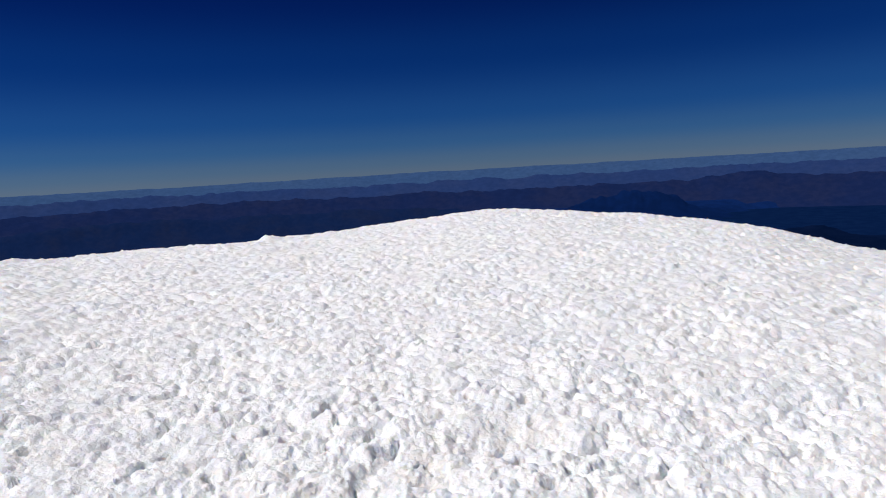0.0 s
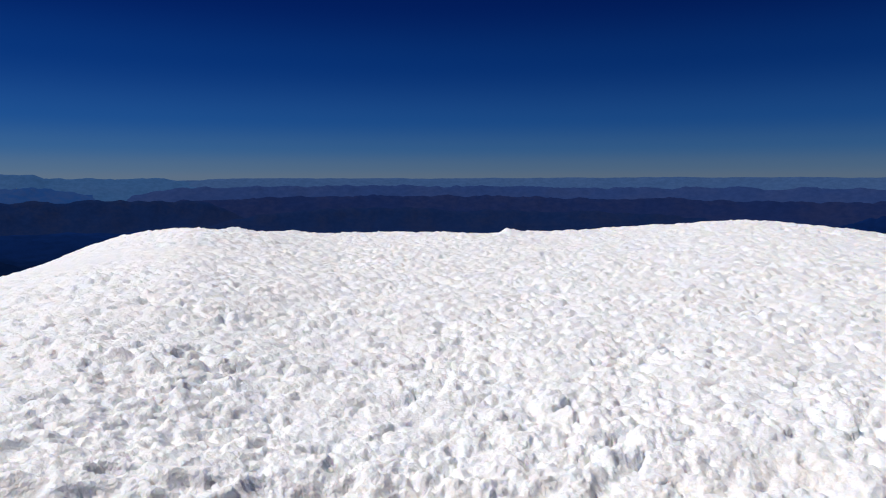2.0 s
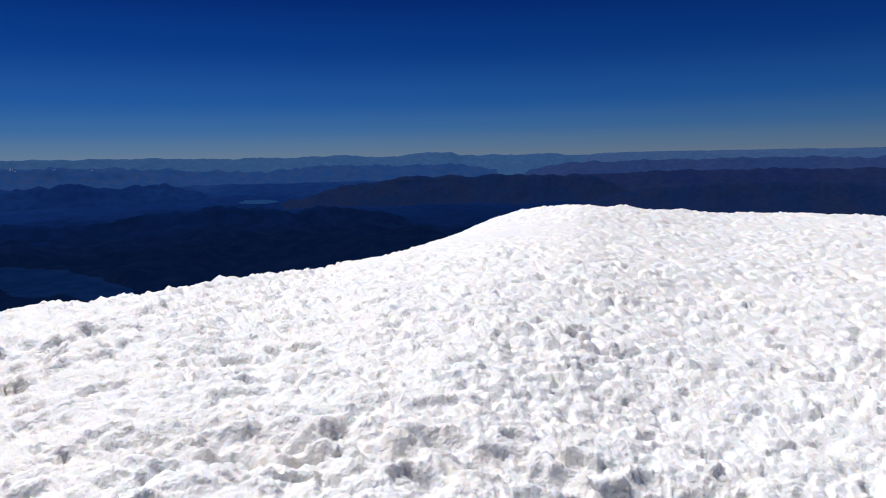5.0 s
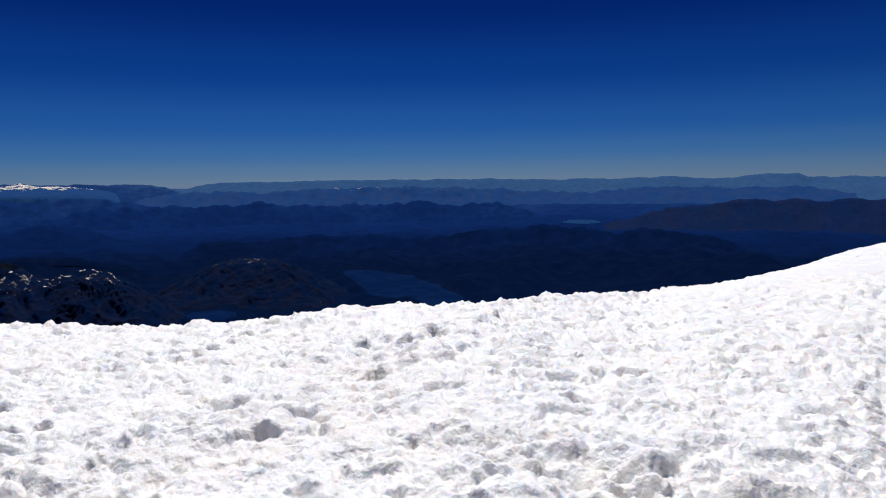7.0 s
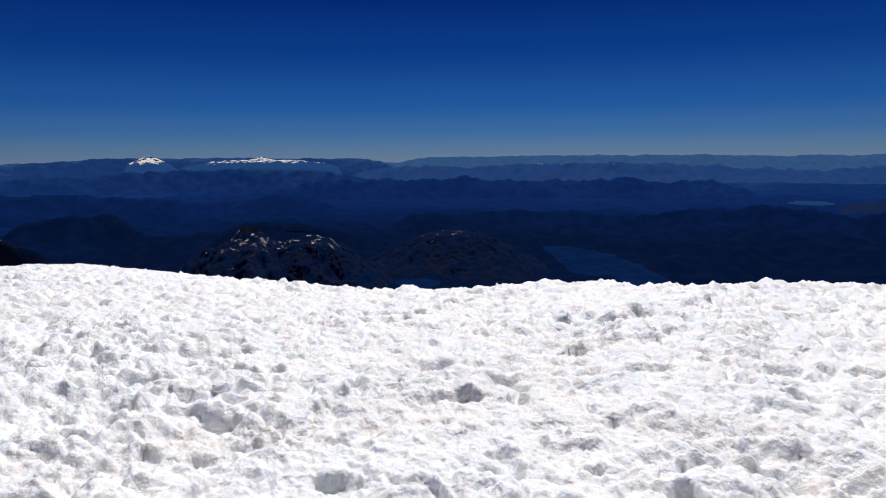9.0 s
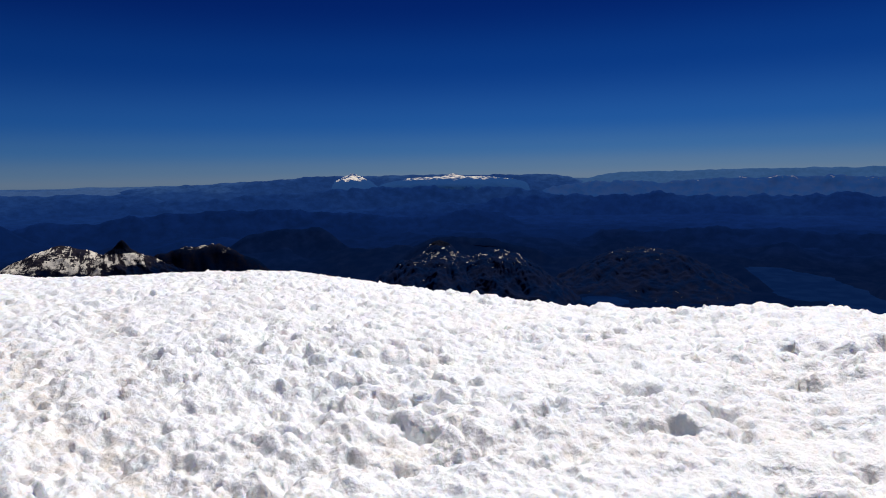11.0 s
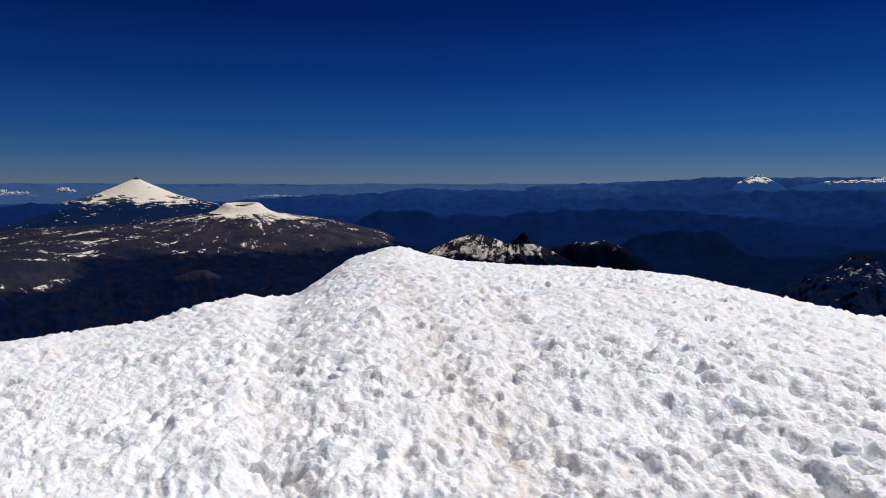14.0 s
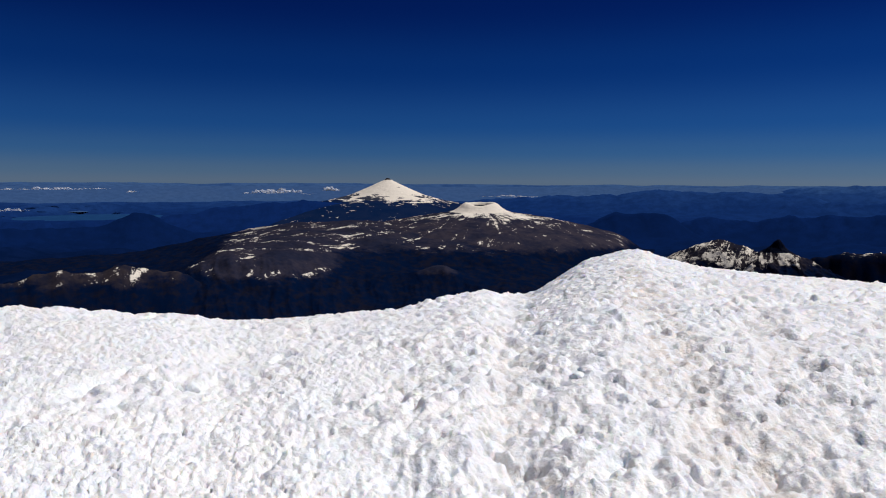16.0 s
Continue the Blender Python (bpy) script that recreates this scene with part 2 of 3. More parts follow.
def sheet(name, x, y, z, mat, closed=False):
    """A mesh from grids of coordinates, rows by columns; closed: the columns run all round."""
    rows, cols = x.shape
    idx = np.arange(rows * cols, dtype=np.int32).reshape(rows, cols)
    nxt = np.roll(idx, -1, axis=1) if closed else idx[:, 1:]
    cur = idx if closed else idx[:, :-1]
    quads = np.stack([cur[:-1], cur[1:], nxt[1:], nxt[:-1]], -1).reshape(-1, 4)
    me = bpy.data.meshes.new(name)
    me.vertices.add(rows * cols)
    me.vertices.foreach_set("co", np.stack([x, y, z], -1).astype(np.float32).ravel())
    me.loops.add(quads.size)
    me.loops.foreach_set("vertex_index", quads.astype(np.int32).ravel())
    me.polygons.add(len(quads))
    me.polygons.foreach_set("loop_start", np.arange(0, quads.size, 4, dtype=np.int32))
    me.polygons.foreach_set("use_smooth", np.ones(len(quads), bool))
    me.update(calc_edges=True)
    me.materials.append(mat)
    return new(name, me)


# ---- the summit's snow ----
# bearing, distance in metres and depression in degrees of the crest behind which the snow falls away
CREST = [
    (-60, 30, 11.0), (-33, 32, 7.4), (-24, 34, 5.4), (-12, 36, 4.0), (-4, 38, 3.5), (3, 37, 4.05), (13, 34, 4.7),
    (28, 32, 4.75), (34, 28, 4.5), (40, 26, 4.1), (43.5, 29, 4.3), (46, 33, 4.8), (50.5, 35, 6.5), (54, 33, 7.8), (58, 25, 8.45), (64, 15, 8.95), (77, 9.5, 9.65),
    (95, 10, 10.5), (106, 13, 10.0), (116, 19, 8.8), (125, 26, 7.35), (140, 30, 6.75), (144.5, 30, 6.15), (147.7, 30, 5.4),
    (151, 28, 6.2), (156.5, 24, 9.3), (159, 16, 9.0), (166, 13, 10.25), (178, 11, 11.2), (185, 11, 10.05), (197, 12, 9.0), (215, 14, 11.0), (258, 22, 12.0), (300, 30, 11.0),
]
FOOT = (-0.35, -0.15)
# trodden lines in the snow: points, half width, depth, dirt
TRAILS = [
    ([(-1.6, -1.7), (-3.15, -3.3), (-3.5, -4.0), (-4.0, -5.1), (-4.7, -6.4), (-5.5, -7.6), (-9, -14)], 0.22, 0.06, 0.6),
    ([(-2.9, -2.4), (-4.0, -4.0), (-5.3, -5.3), (-8, -9)], 0.20, 0.04, 0.4),
    ([(-1.2, -2.0), (-1.8, -3.4), (-2.3, -4.6), (-2.8, -6.0), (-3.6, -8)], 0.15, 0.05, 0.4),
    ([(-6.3, 0.4), (-5.0, 0.0), (-4.2, -1.4), (-3.6, -2.6)], 0.3, 0.05, 0.35),
    ([(-4.3, 0.9), (-3.55, 1.6), (-2.6, 3.0), (-1.0, 4.2), (0.6, 5.5)], 0.25, 0.06, 0.35),
]


def lumps(x, y):
    """Rounded clods, pits and swells of old sun-eaten snow, in metres."""
    wx = x + 0.05 * octaves(x * 4.5, y * 4.5, 2, 41)
    wy = y + 0.05 * octaves(x * 4.5, y * 4.5, 2, 43)
    # the wind comes along a bearing of 75 degrees, and the clods lie across it
    u, v = 0.966 * wx - 0.259 * wy, 0.259 * wx + 0.966 * wy
    broad = 0.09 * octaves(x * 0.45, y * 0.45, 2, 1)
    swells = 0.06 * octaves(wx * 1.9, wy * 1.9, 2, 11)
    heads = 0.068 * (clumps(u * 7.0, v * 4.6, 12) - 0.55)
    knobs = 0.040 * (clumps(u * 15.0, v * 10.0, 22) - 0.55)
    pits = 0.07 * smooth(0.14, 0.40, octaves(wx * 3.6, wy * 3.6, 2, 61))
    crumbs = 0.022 * octaves(u * 25, v * 17, 2, 31, 0.65)
    amount = 0.62 + 0.50 * smooth(-0.3, 0.35, octaves(x * 0.55, y * 0.55, 3, 51))
    return broad + (swells + heads + knobs - pits) * amount + crumbs


def plates(x, y):
    """Thin plates of wind crust that overlap like tiles, in metres."""
    wx = x + 0.10 * octaves(x * 3.0, y * 3.0, 2, 47)
    shelf = 3.2 * octaves(wx * 2.8, y * 3.8, 3, 71, 0.6) + 2.2 * y - 0.6 * x
    step = shelf - np.floor(shelf)
    return 0.05 * step * smooth(1.0, 0.86, step)


def crusted(x, y):
    """Where the snow is crusted into plates rather than clods, 0 to 1."""
    b = (np.degrees(np.arctan2(-(x - FOOT[0]), y - FOOT[1])) + 60) % 360 - 60
    return smooth(158, 172, b) * smooth(235, 210, b) * smooth(0.2, -0.2, octaves(x * 0.5, y * 0.5, 2, 91) - 0.1)


def trail_share(x, y, line, half):
    """How far a place lies inside a trodden line, 0 to 1."""
    best = np.full(x.shape, 1e9)
    for (ax, ay), (bx, by) in zip(line, line[1:]):
        lx, ly = bx - ax, by - ay
        u = np.clip(((x - ax) * lx + (y - ay) * ly) / (lx * lx + ly * ly), 0, 1)
        best = np.minimum(best, np.hypot(x - ax - u * lx, y - ay - u * ly))
    best = best + 0.25 * gradient_noise(x * 1.7, y * 1.7, 71)
    return smooth(2.0 * half, 0.3 * half, best)


def snow_height(x, y, detail=True):
    dx, dy = x - FOOT[0], y - FOOT[1]
    r = np.hypot(dx, dy)
    b = (np.degrees(np.arctan2(-dx, dy)) + 60) % 360 - 60
    k = list(zip(*CREST))
    far, dip = glide(b, k[0], k[1]), glide(b, k[0], k[2])
    top = -far * np.tan(np.radians(dip))
    bend = 0.10 * far
    top = top - np.tan(np.radians(dip)) ** 2 * bend / 1.3
    u = np.clip(r / far, 0, None)
    lean = -0.045 + 0.045 * np.cos(np.radians(b - 95))
    near = -1.45 + lean * np.minimum(r, far)
    sag = 0.55 * smooth(60, 20, b) * smooth(-58, -38, b) * np.sin(np.pi * np.clip(u, 0, 1) ** 0.6)
    rise = (top + 1.45 - lean * far) * np.minimum(u, 1) ** 2
    past = np.maximum(r - far, 0)
    z = near + rise - sag - 0.65 * (past - bend * (1 - np.exp(-past / bend)))
    if detail:
        bare = swell(np.hypot((x + 15.2) / 4.0, (y - 13.2) / 2.2), 0, 1)
        hard = crusted(x, y)
        z = z + lumps(x, y) * (0.35 + 0.65 * smooth(0.3, 2.0, r)) * (1 - 0.8 * bare) * (1 + 0.25 * smooth(7, 22, r)) * (1 + 0.3 * smooth(50, 70, b) * smooth(150, 125, b) * smooth(3.5, 7, r)) * (1 - 0.6 * hard) + hard * plates(x, y)
        for kx, ky, high, wide in ((-8.6, 32.4, 0.22, 0.5), (-9.6, 32.1, -0.35, 0.6), (-16.4, 21.5, 0.14, 0.4), (-17.0, 21.0, -0.2, 0.4)):
            z = z + high * swell(np.hypot(x - kx, y - ky), 0, wide)
        for line, half, deep_by, _ in TRAILS:
            z = z - deep_by * trail_share(x, y, line, half)
        wx, wy = x + 0.05 * gradient_noise(x * 7, y * 7, 81), y + 0.05 * gradient_noise(x * 7, y * 7, 82)
        for fx, fy, turn, size in FOOTPRINTS:
            here = np.hypot(x - fx, y - fy) < 0.6
            c, n = math.cos(turn), math.sin(turn)
            p, q = wx[here] - fx, wy[here] - fy
            d = np.hypot((p * c + q * n) / 0.17, (q * c - p * n) / 0.11) / size
            z[here] += 0.026 * swell(d, 1.45, 0.4) - 0.05 * size * smooth(1.3, 0.2, d)
    return z


dice = random.Random(5)
FOOTPRINTS = []
for k in range(15):
    u = k / 14
    side = 0.11 if k % 2 else -0.11
    FOOTPRINTS.append((-4.2 + 1.75 * u + side * 0.8 + dice.uniform(-0.05, 0.05), 0.8 + 2.5 * u - side * 0.6 + dice.uniform(-0.05, 0.05),
                       0.95 + dice.uniform(-0.3, 0.3), dice.uniform(0.8, 1.25)))
for k in range(9):
    u = k / 8
    side = 0.10 if k % 2 else -0.10
    FOOTPRINTS.append((-2.9 - 2.6 * u + side * 0.9 + dice.uniform(-0.05, 0.05), -2.9 - 4.7 * u - side * 0.5 + dice.uniform(-0.05, 0.05),
                       1.06 + dice.uniform(-0.3, 0.3), dice.uniform(0.5, 0.8)))


def summit():
    columns = np.radians(np.concatenate([np.arange(-40, 202, 0.18), np.arange(202, 320, 0.8)]))
    rows = np.concatenate([[0.0005], np.geomspace(0.12, 0.9, 20, endpoint=False), np.geomspace(0.9, 44, 630, endpoint=False), np.geomspace(44, 900, 40)])
    r = rows[:, None] * np.ones(len(columns))[None, :]
    x = FOOT[0] - np.sin(columns)[None, :] * r
    y = FOOT[1] + np.cos(columns)[None, :] * r
    z = snow_height(x, y)
    ob = sheet("ground", x, y, z, summit_snow(), closed=True)
    dirt = np.zeros(x.shape)
    for line, half, _, amount in TRAILS:
        dirt = np.maximum(dirt, amount * trail_share(x, y, line, half * 1.3))
    mark = ob.data.attributes.new("dirt", "FLOAT", "POINT")
    mark.data.foreach_set("value", dirt.astype(np.float32).ravel())
    mark = ob.data.attributes.new("crust", "FLOAT", "POINT")
    mark.data.foreach_set("value", crusted(x, y).astype(np.float32).ravel())
    return tagged(ob, "white sun-cupped summit snow with crusty lumps, tracks and faint tan dirt", "snow", kind="structure")


summit()


# ---- the land below ----
# bearing, distance, width across the sight, length along it, turn, height, label
LAKES = [
    (82.8, 1740, 190, 700, 20, -264, "still dark blue mountain lake among wooded hills"),
    (67.2, 3400, 160, 330, 0, -205, "narrow pale blue lake in a distant valley"),
    (-33, 2950, 1100, 1400, 0, -250, "wide dark blue lake below the summit"),
    (191, 3820, 660, 640, 0, -186, "lake beyond dark hills, pale haze in its colour"),
    (98, 1420, 90, 110, 30, -258, "small dark blue lake below rocky slopes"),
    # not a lake: a pale sheet added to imitate mist in a valley
    (97.5, 3900, 300, 200, 0, -178, "flat pale blue sheet standing in for valley mist"),
]


def floor_height(r):
    """The valley floors, bent up to the level of the eye far out so that the horizon fits the camera's view."""
    return -275 + 262 * np.clip((r - 1500) / 3500, 0, 1.2) ** 2.6


def land_height(x, y):
    r = np.hypot(x, y)
    size = 40 + 40 * smooth(900, 2200, r) - 66 * smooth(2300, 3500, r)
    hills = ridges(x / 620, y / 620, 5, 61, 0.5) ** 1.5
    z = floor_height(r) + size * (hills - 0.2)
    for bearing, dist, across, along, turn, level, _ in LAKES:
        c, a = toward(bearing, 0) * dist, radians(bearing + turn)
        p, q = (x - c.x) * math.cos(a) + (y - c.y) * math.sin(a), -(x - c.x) * math.sin(a) + (y - c.y) * math.cos(a)
        d = np.hypot(p / (across / 2), q / (along / 2)) + 0.22 * octaves(x / 130, y / 130, 3, 77)
        z = np.where(d < 1.6, z + (level - 6 - z) * smooth(1.25, 0.85, d), z)
        z = np.where((d > 1.0) & (d < 1.6), np.maximum(z, level + 1.5 - 40 * np.maximum(0, 1.04 - d)), z)
    return z


def hazed_land():
    """Forests, wooded country and plain; haze is painted in as bluer, paler colour with distance, with ragged borders.
    """
    n = Nodes("hazed_land")
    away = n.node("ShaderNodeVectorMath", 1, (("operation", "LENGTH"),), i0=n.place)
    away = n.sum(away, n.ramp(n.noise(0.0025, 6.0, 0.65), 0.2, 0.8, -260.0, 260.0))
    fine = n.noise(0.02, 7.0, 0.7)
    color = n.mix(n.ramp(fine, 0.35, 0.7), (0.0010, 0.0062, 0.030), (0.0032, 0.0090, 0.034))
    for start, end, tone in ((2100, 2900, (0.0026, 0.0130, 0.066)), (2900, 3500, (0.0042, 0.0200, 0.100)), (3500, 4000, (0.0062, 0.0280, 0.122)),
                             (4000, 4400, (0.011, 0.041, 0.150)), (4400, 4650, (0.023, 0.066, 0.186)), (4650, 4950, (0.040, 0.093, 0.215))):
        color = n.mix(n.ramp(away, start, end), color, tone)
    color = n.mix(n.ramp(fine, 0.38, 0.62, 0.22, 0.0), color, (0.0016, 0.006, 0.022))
    n.bump(fine, 0.3, 8.0, 0.65)
    return n.finish(color, 1.0, 0.0)


def land(name, label, near, far, count, mat):
    """The wide land below the summit."""
    columns = np.radians(np.concatenate([np.arange(-42, 206, 0.4), np.arange(206, 318, 3.0)]))
    rows = np.geomspace(near, far, count)
    x, y = -np.sin(columns)[None, :] * rows[:, None], np.cos(columns)[None, :] * rows[:, None]
    ob = sheet(name, x, y, land_height(x, y), mat, closed=True)
    tagged(ob, label, "land", kind="structure")


# distance haze is put into these base colours: farther ranges are paler and bluer
hazed_hills = wooded_land("hazed_hills", (0.030, 0.086, 0.205), (0.034, 0.089, 0.208))
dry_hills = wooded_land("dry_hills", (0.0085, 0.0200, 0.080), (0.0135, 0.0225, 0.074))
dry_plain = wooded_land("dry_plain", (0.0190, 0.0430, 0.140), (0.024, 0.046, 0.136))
hazed_plain = wooded_land("hazed_plain", (0.036, 0.083, 0.198), (0.040, 0.087, 0.198))
hazed_tops = rocky_land("hazed_tops", (0.011, 0.046, 0.160), (0.019, 0.050, 0.152), 0.31, 3.0, -90, -20, 0, 1.0, 0.1, level=0.9)
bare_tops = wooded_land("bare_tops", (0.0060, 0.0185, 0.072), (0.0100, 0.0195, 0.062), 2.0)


# its painted distance haze also tints every range that uses it
woods = hazed_land()
land("ground_far", "wooded hills and valleys, distance haze painted into their colour", 330, 4950, 260, woods)


def ridge(name, label, dist, knots, mat, jag=0.2, thick=260, seed=0, grain=1.0):
    """A long range of hills: knots give the depression in degrees of its crest at bearings."""
    first, last = knots[0][0], knots[-1][0]
    b = np.arange(first, last + 0.01, 0.12)
    dip = glide(b, *zip(*knots))
    x0, y0 = -np.sin(np.radians(b)) * dist, np.cos(np.radians(b)) * dist
    wave = jag * (0.9 * octaves(x0 / (230 * grain), y0 / (230 * grain), 5, seed, 0.5))
    crest = dist * np.tan(np.radians(wave - dip))
    ends = (smooth(first, first + 7, b) * smooth(last, last - 7, b)) ** 0.7
    across = np.linspace(-1, 1, 33)[:, None]
    r = dist + across * thick
    x, y = -np.sin(np.radians(b)) * r, np.cos(np.radians(b)) * r
    low = floor_height(np.hypot(x, y)) - 25
    rough = 0.16 * octaves(x / 170, y / 170, 4, seed + 5, 0.5)
    share = np.clip((1 - np.abs(across)) ** 1.25 * (1 + rough * (np.abs(across) > 0.02)), 0, 1)
    knolls = jag * dist * 0.012 * octaves(x / (75 * grain), y / (75 * grain), 4, seed + 9, 0.5) * share
    z = low + ((crest - low) * share + knolls) * ends
    return tagged(sheet(name, x, y, z, mat), label, "hills", kind="structure")


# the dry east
ridge("hills_1", "plain on the eastern horizon, blue haze in its colour", 4560, [(-60, 0.1), (-30, 0.12), (0, 0.05), (20, 0.1), (45, 0.05)], hazed_plain, 0.06, 420, 100)
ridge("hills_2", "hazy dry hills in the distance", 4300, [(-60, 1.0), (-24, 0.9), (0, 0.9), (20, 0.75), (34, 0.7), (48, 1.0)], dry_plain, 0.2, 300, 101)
ridge("hills_3", "dull brownish hills, hazed blue in colour", 3650, [(-60, 2.4), (-30, 1.9), (-24, 1.5), (-19, 1.9), (0, 1.8), (25, 1.5), (48, 1.9)], dry_hills, 0.26, 300, 102)
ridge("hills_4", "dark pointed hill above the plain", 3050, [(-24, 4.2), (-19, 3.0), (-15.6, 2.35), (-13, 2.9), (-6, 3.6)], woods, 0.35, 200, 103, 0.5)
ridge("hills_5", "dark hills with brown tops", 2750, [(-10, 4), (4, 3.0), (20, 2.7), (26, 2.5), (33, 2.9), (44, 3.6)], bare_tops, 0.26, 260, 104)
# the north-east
ridge("hills_6", "range with a flat table mountain, pale haze in its colour", 4540,
      [(36, 0.1), (47, 0.05), (50.2, 0.0), (51.2, -0.26), (54, -0.2), (56, 0.0), (60, -0.14), (66, -0.05), (75, -0.2), (83, -0.28), (92, -0.25), (104, -0.05)], hazed_hills, 0.12, 430, 105)
ridge("hills_7", "wooded range with blue haze in its colour", 4300, [(44, 0.9), (56, 0.7), (62, 0.75), (68, 1.0), (76, 0.55), (86, 0.4), (96, 0.6), (108, 0.9)], hazed_tops, 0.32, 260, 106)
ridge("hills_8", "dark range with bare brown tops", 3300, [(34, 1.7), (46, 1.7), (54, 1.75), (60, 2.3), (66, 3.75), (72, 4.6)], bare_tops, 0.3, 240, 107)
ridge("hills_9", "wooded hills with blue haze in their colour", 3750, [(68, 2.6), (76, 1.8), (86, 1.7), (96, 1.5), (108, 1.9), (122, 2.3)], woods, 0.45, 260, 108)
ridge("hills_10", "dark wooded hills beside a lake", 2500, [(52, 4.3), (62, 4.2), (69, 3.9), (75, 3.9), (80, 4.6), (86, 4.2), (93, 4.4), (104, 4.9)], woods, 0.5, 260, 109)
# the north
ridge("hills_11", "northern range paled by haze in its colour", 4520, [(96, -0.1), (106, -0.2), (112, -0.3), (119, -0.35), (126, -0.1), (134, 0.3), (142, 0.6)], woods, 0.12, 430, 110)
ridge("hills_12", "range with distance haze painted blue", 4100, [(98, 1.2), (107, 0.8), (114, 0.6), (121, 0.9), (130, 1.3), (140, 1.7), (150, 1.9)], woods, 0.3, 240, 111)
ridge("hills_13", "wooded hills, hazed blue, above a deep valley", 3100, [(102, 2.9), (108, 2.6), (114, 3.2), (118, 2.9), (124, 2.3), (131, 2.3), (140, 2.9), (150, 3.2)], woods, 0.4, 260, 112)
ridge("hills_14", "dark rounded hill, hazed blue", 2300, [(116, 5.2), (119.5, 4.5), (121.8, 3.75), (124, 4.1), (128, 4.0), (133, 4.7)], woods, 0.3, 200, 113)
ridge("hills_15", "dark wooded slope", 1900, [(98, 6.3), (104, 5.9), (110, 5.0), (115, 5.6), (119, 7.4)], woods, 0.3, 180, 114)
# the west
ridge("hills_16", "western plain with pale blue haze in its colour", 4560, [(130, 0.4), (145, 0.4), (165, 0.42), (185, 0.45), (225, 0.45)], hazed_plain, 0.05, 420, 115)
ridge("hills_17", "western horizon range with blue haze in its colour", 4300, [(130, 1.2), (138, 0.75), (144, 0.7), (152, 1.05), (160, 1.5), (168, 2.0)], woods, 0.2, 420, 116)
ridge("hills_18", "dark flat-topped hill, hazed blue", 2950, [(139, 4.2), (143.5, 3.2), (145, 2.5), (149, 2.4), (151, 2.9), (156, 4.2)], woods, 0.2, 200, 117)
ridge("hills_19", "dark ridge, hazed blue, at the foot of a volcano", 3350, [(158, 2.2), (168, 1.7), (176, 1.75), (181, 2.2), (186, 3.0), (192, 4.0)], woods, 0.3, 240, 118)
ridge("hills_20", "dark pointed hill before a hazed lake", 2850, [(180, 4.0), (185.5, 3.1), (187.8, 2.5), (190, 3.3), (196, 3.6), (203, 3.4), (212, 4.2)], woods, 0.3, 220, 119)


# ---- mountains ----
def part(name, x, y, z, mat, parent, label=""):
    ob = sheet(name, x, y, z, mat, closed=True)
    ob.parent = parent
    return tagged(ob, label) if label else ob


def mountain(name, label, category, bearing, dist, top, radius, pieces, profile, rough=0.12, seed=0, base=-292.0, stretch=1.0, cells=130, grain=2.6, sharp=1.0, spurs=2.4, top_rough=0.12, notch=0.0):
    """A peak at a bearing. profile: the share of its height at shares of its radius; pieces: name, where it ends, material, label."""
    c = toward(bearing, 0) * dist
    empty = new(name)
    tagged(empty, label, category)
    turn = radians(bearing)
    ang = np.linspace(0, 2 * np.pi, int(cells * 1.3), endpoint=False)
    start = 0.002
    for piece, end, mat, words in pieces:
        rad = np.linspace(start, end, max(8, int(cells * (end - start))))
        lx, ly = np.cos(ang)[None, :] * rad[:, None] * radius * stretch, np.sin(ang)[None, :] * rad[:, None] * radius
        x = c.x + lx * math.cos(turn) - ly * math.sin(turn)
        y = c.y + lx * math.sin(turn) + ly * math.cos(turn)
        shape = glide(rad, *zip(*profile))[:, None]
        edge = np.maximum(np.sin(np.pi * np.clip(rad * 1.05, 0, 1)), top_rough * (rad < 0.5))[:, None] ** sharp
        bend = 0.35 * octaves(x / radius * 1.7, y / radius * 1.7, 3, seed + 31)
        spur = ridges(np.cos(ang)[None, :] * spurs + rad[:, None] + bend, np.sin(ang)[None, :] * spurs - bend, 4, seed, 0.55)
        n = 0.4 * 0.5 + 0.4 * (spur - 0.5) * smooth(0.1, 0.35, rad)[:, None] + 0.6 * ridges(x / radius * grain + bend, y / radius * grain - bend, 7, seed + 3, 0.6) - 0.5
        dent = notch * swell(ang, 1.47 * np.pi, 1.0)[None, :] * swell(rad, 0.070, 0.028)[:, None]
        dent = dent + 0.25 * notch * octaves(np.cos(ang) * 1.6 + 3, np.sin(ang) * 1.6, 3, seed + 51)[None, :] * swell(rad, 0.06, 0.05)[:, None]
        part(piece, x, y, base + (top - base) * (shape - dent + rough * n * edge), mat, empty, words)
        start = end
    return empty


# snow_rock and plateau_rock: brown lava with some blue haze mixed into the colour
snow_rock = lava_land("snow_and_rock", 160.1, 2150, (0.016, 0.018, 0.035), (0.039, 0.034, 0.046), 0.03, 80, 320, -176.0, 20.0, 0.15)
near_rock = lava_land("near_rock", 190.0, 1000, (0.012, 0.013, 0.025), (0.034, 0.028, 0.032), -0.075, 60, 190, -180.0, 12.0, 0.0)
plateau_rock = lava_land("plateau_rock", 160.1, 2150, (0.013, 0.016, 0.033), (0.031, 0.028, 0.041), -0.06, 90, 420, -165.0, 20.0, 0.015, [(163.7, 1425, 90, 26.0), (177.8, 1425, 200, 26.0)])
ridge_rock = rocky_land("ridge_rock", (0.006, 0.011, 0.028), (0.020, 0.019, 0.030), 0.40, 3.0, -200, -140, 17, 1.5, 0.3, -150.0, relief=0.4)
old_snow = rocky_land("old_snow", (0.03, 0.028, 0.03), (0.05, 0.045, 0.042), 0.80, 1.5, -120, -80, 17, 2.0, 0.5)
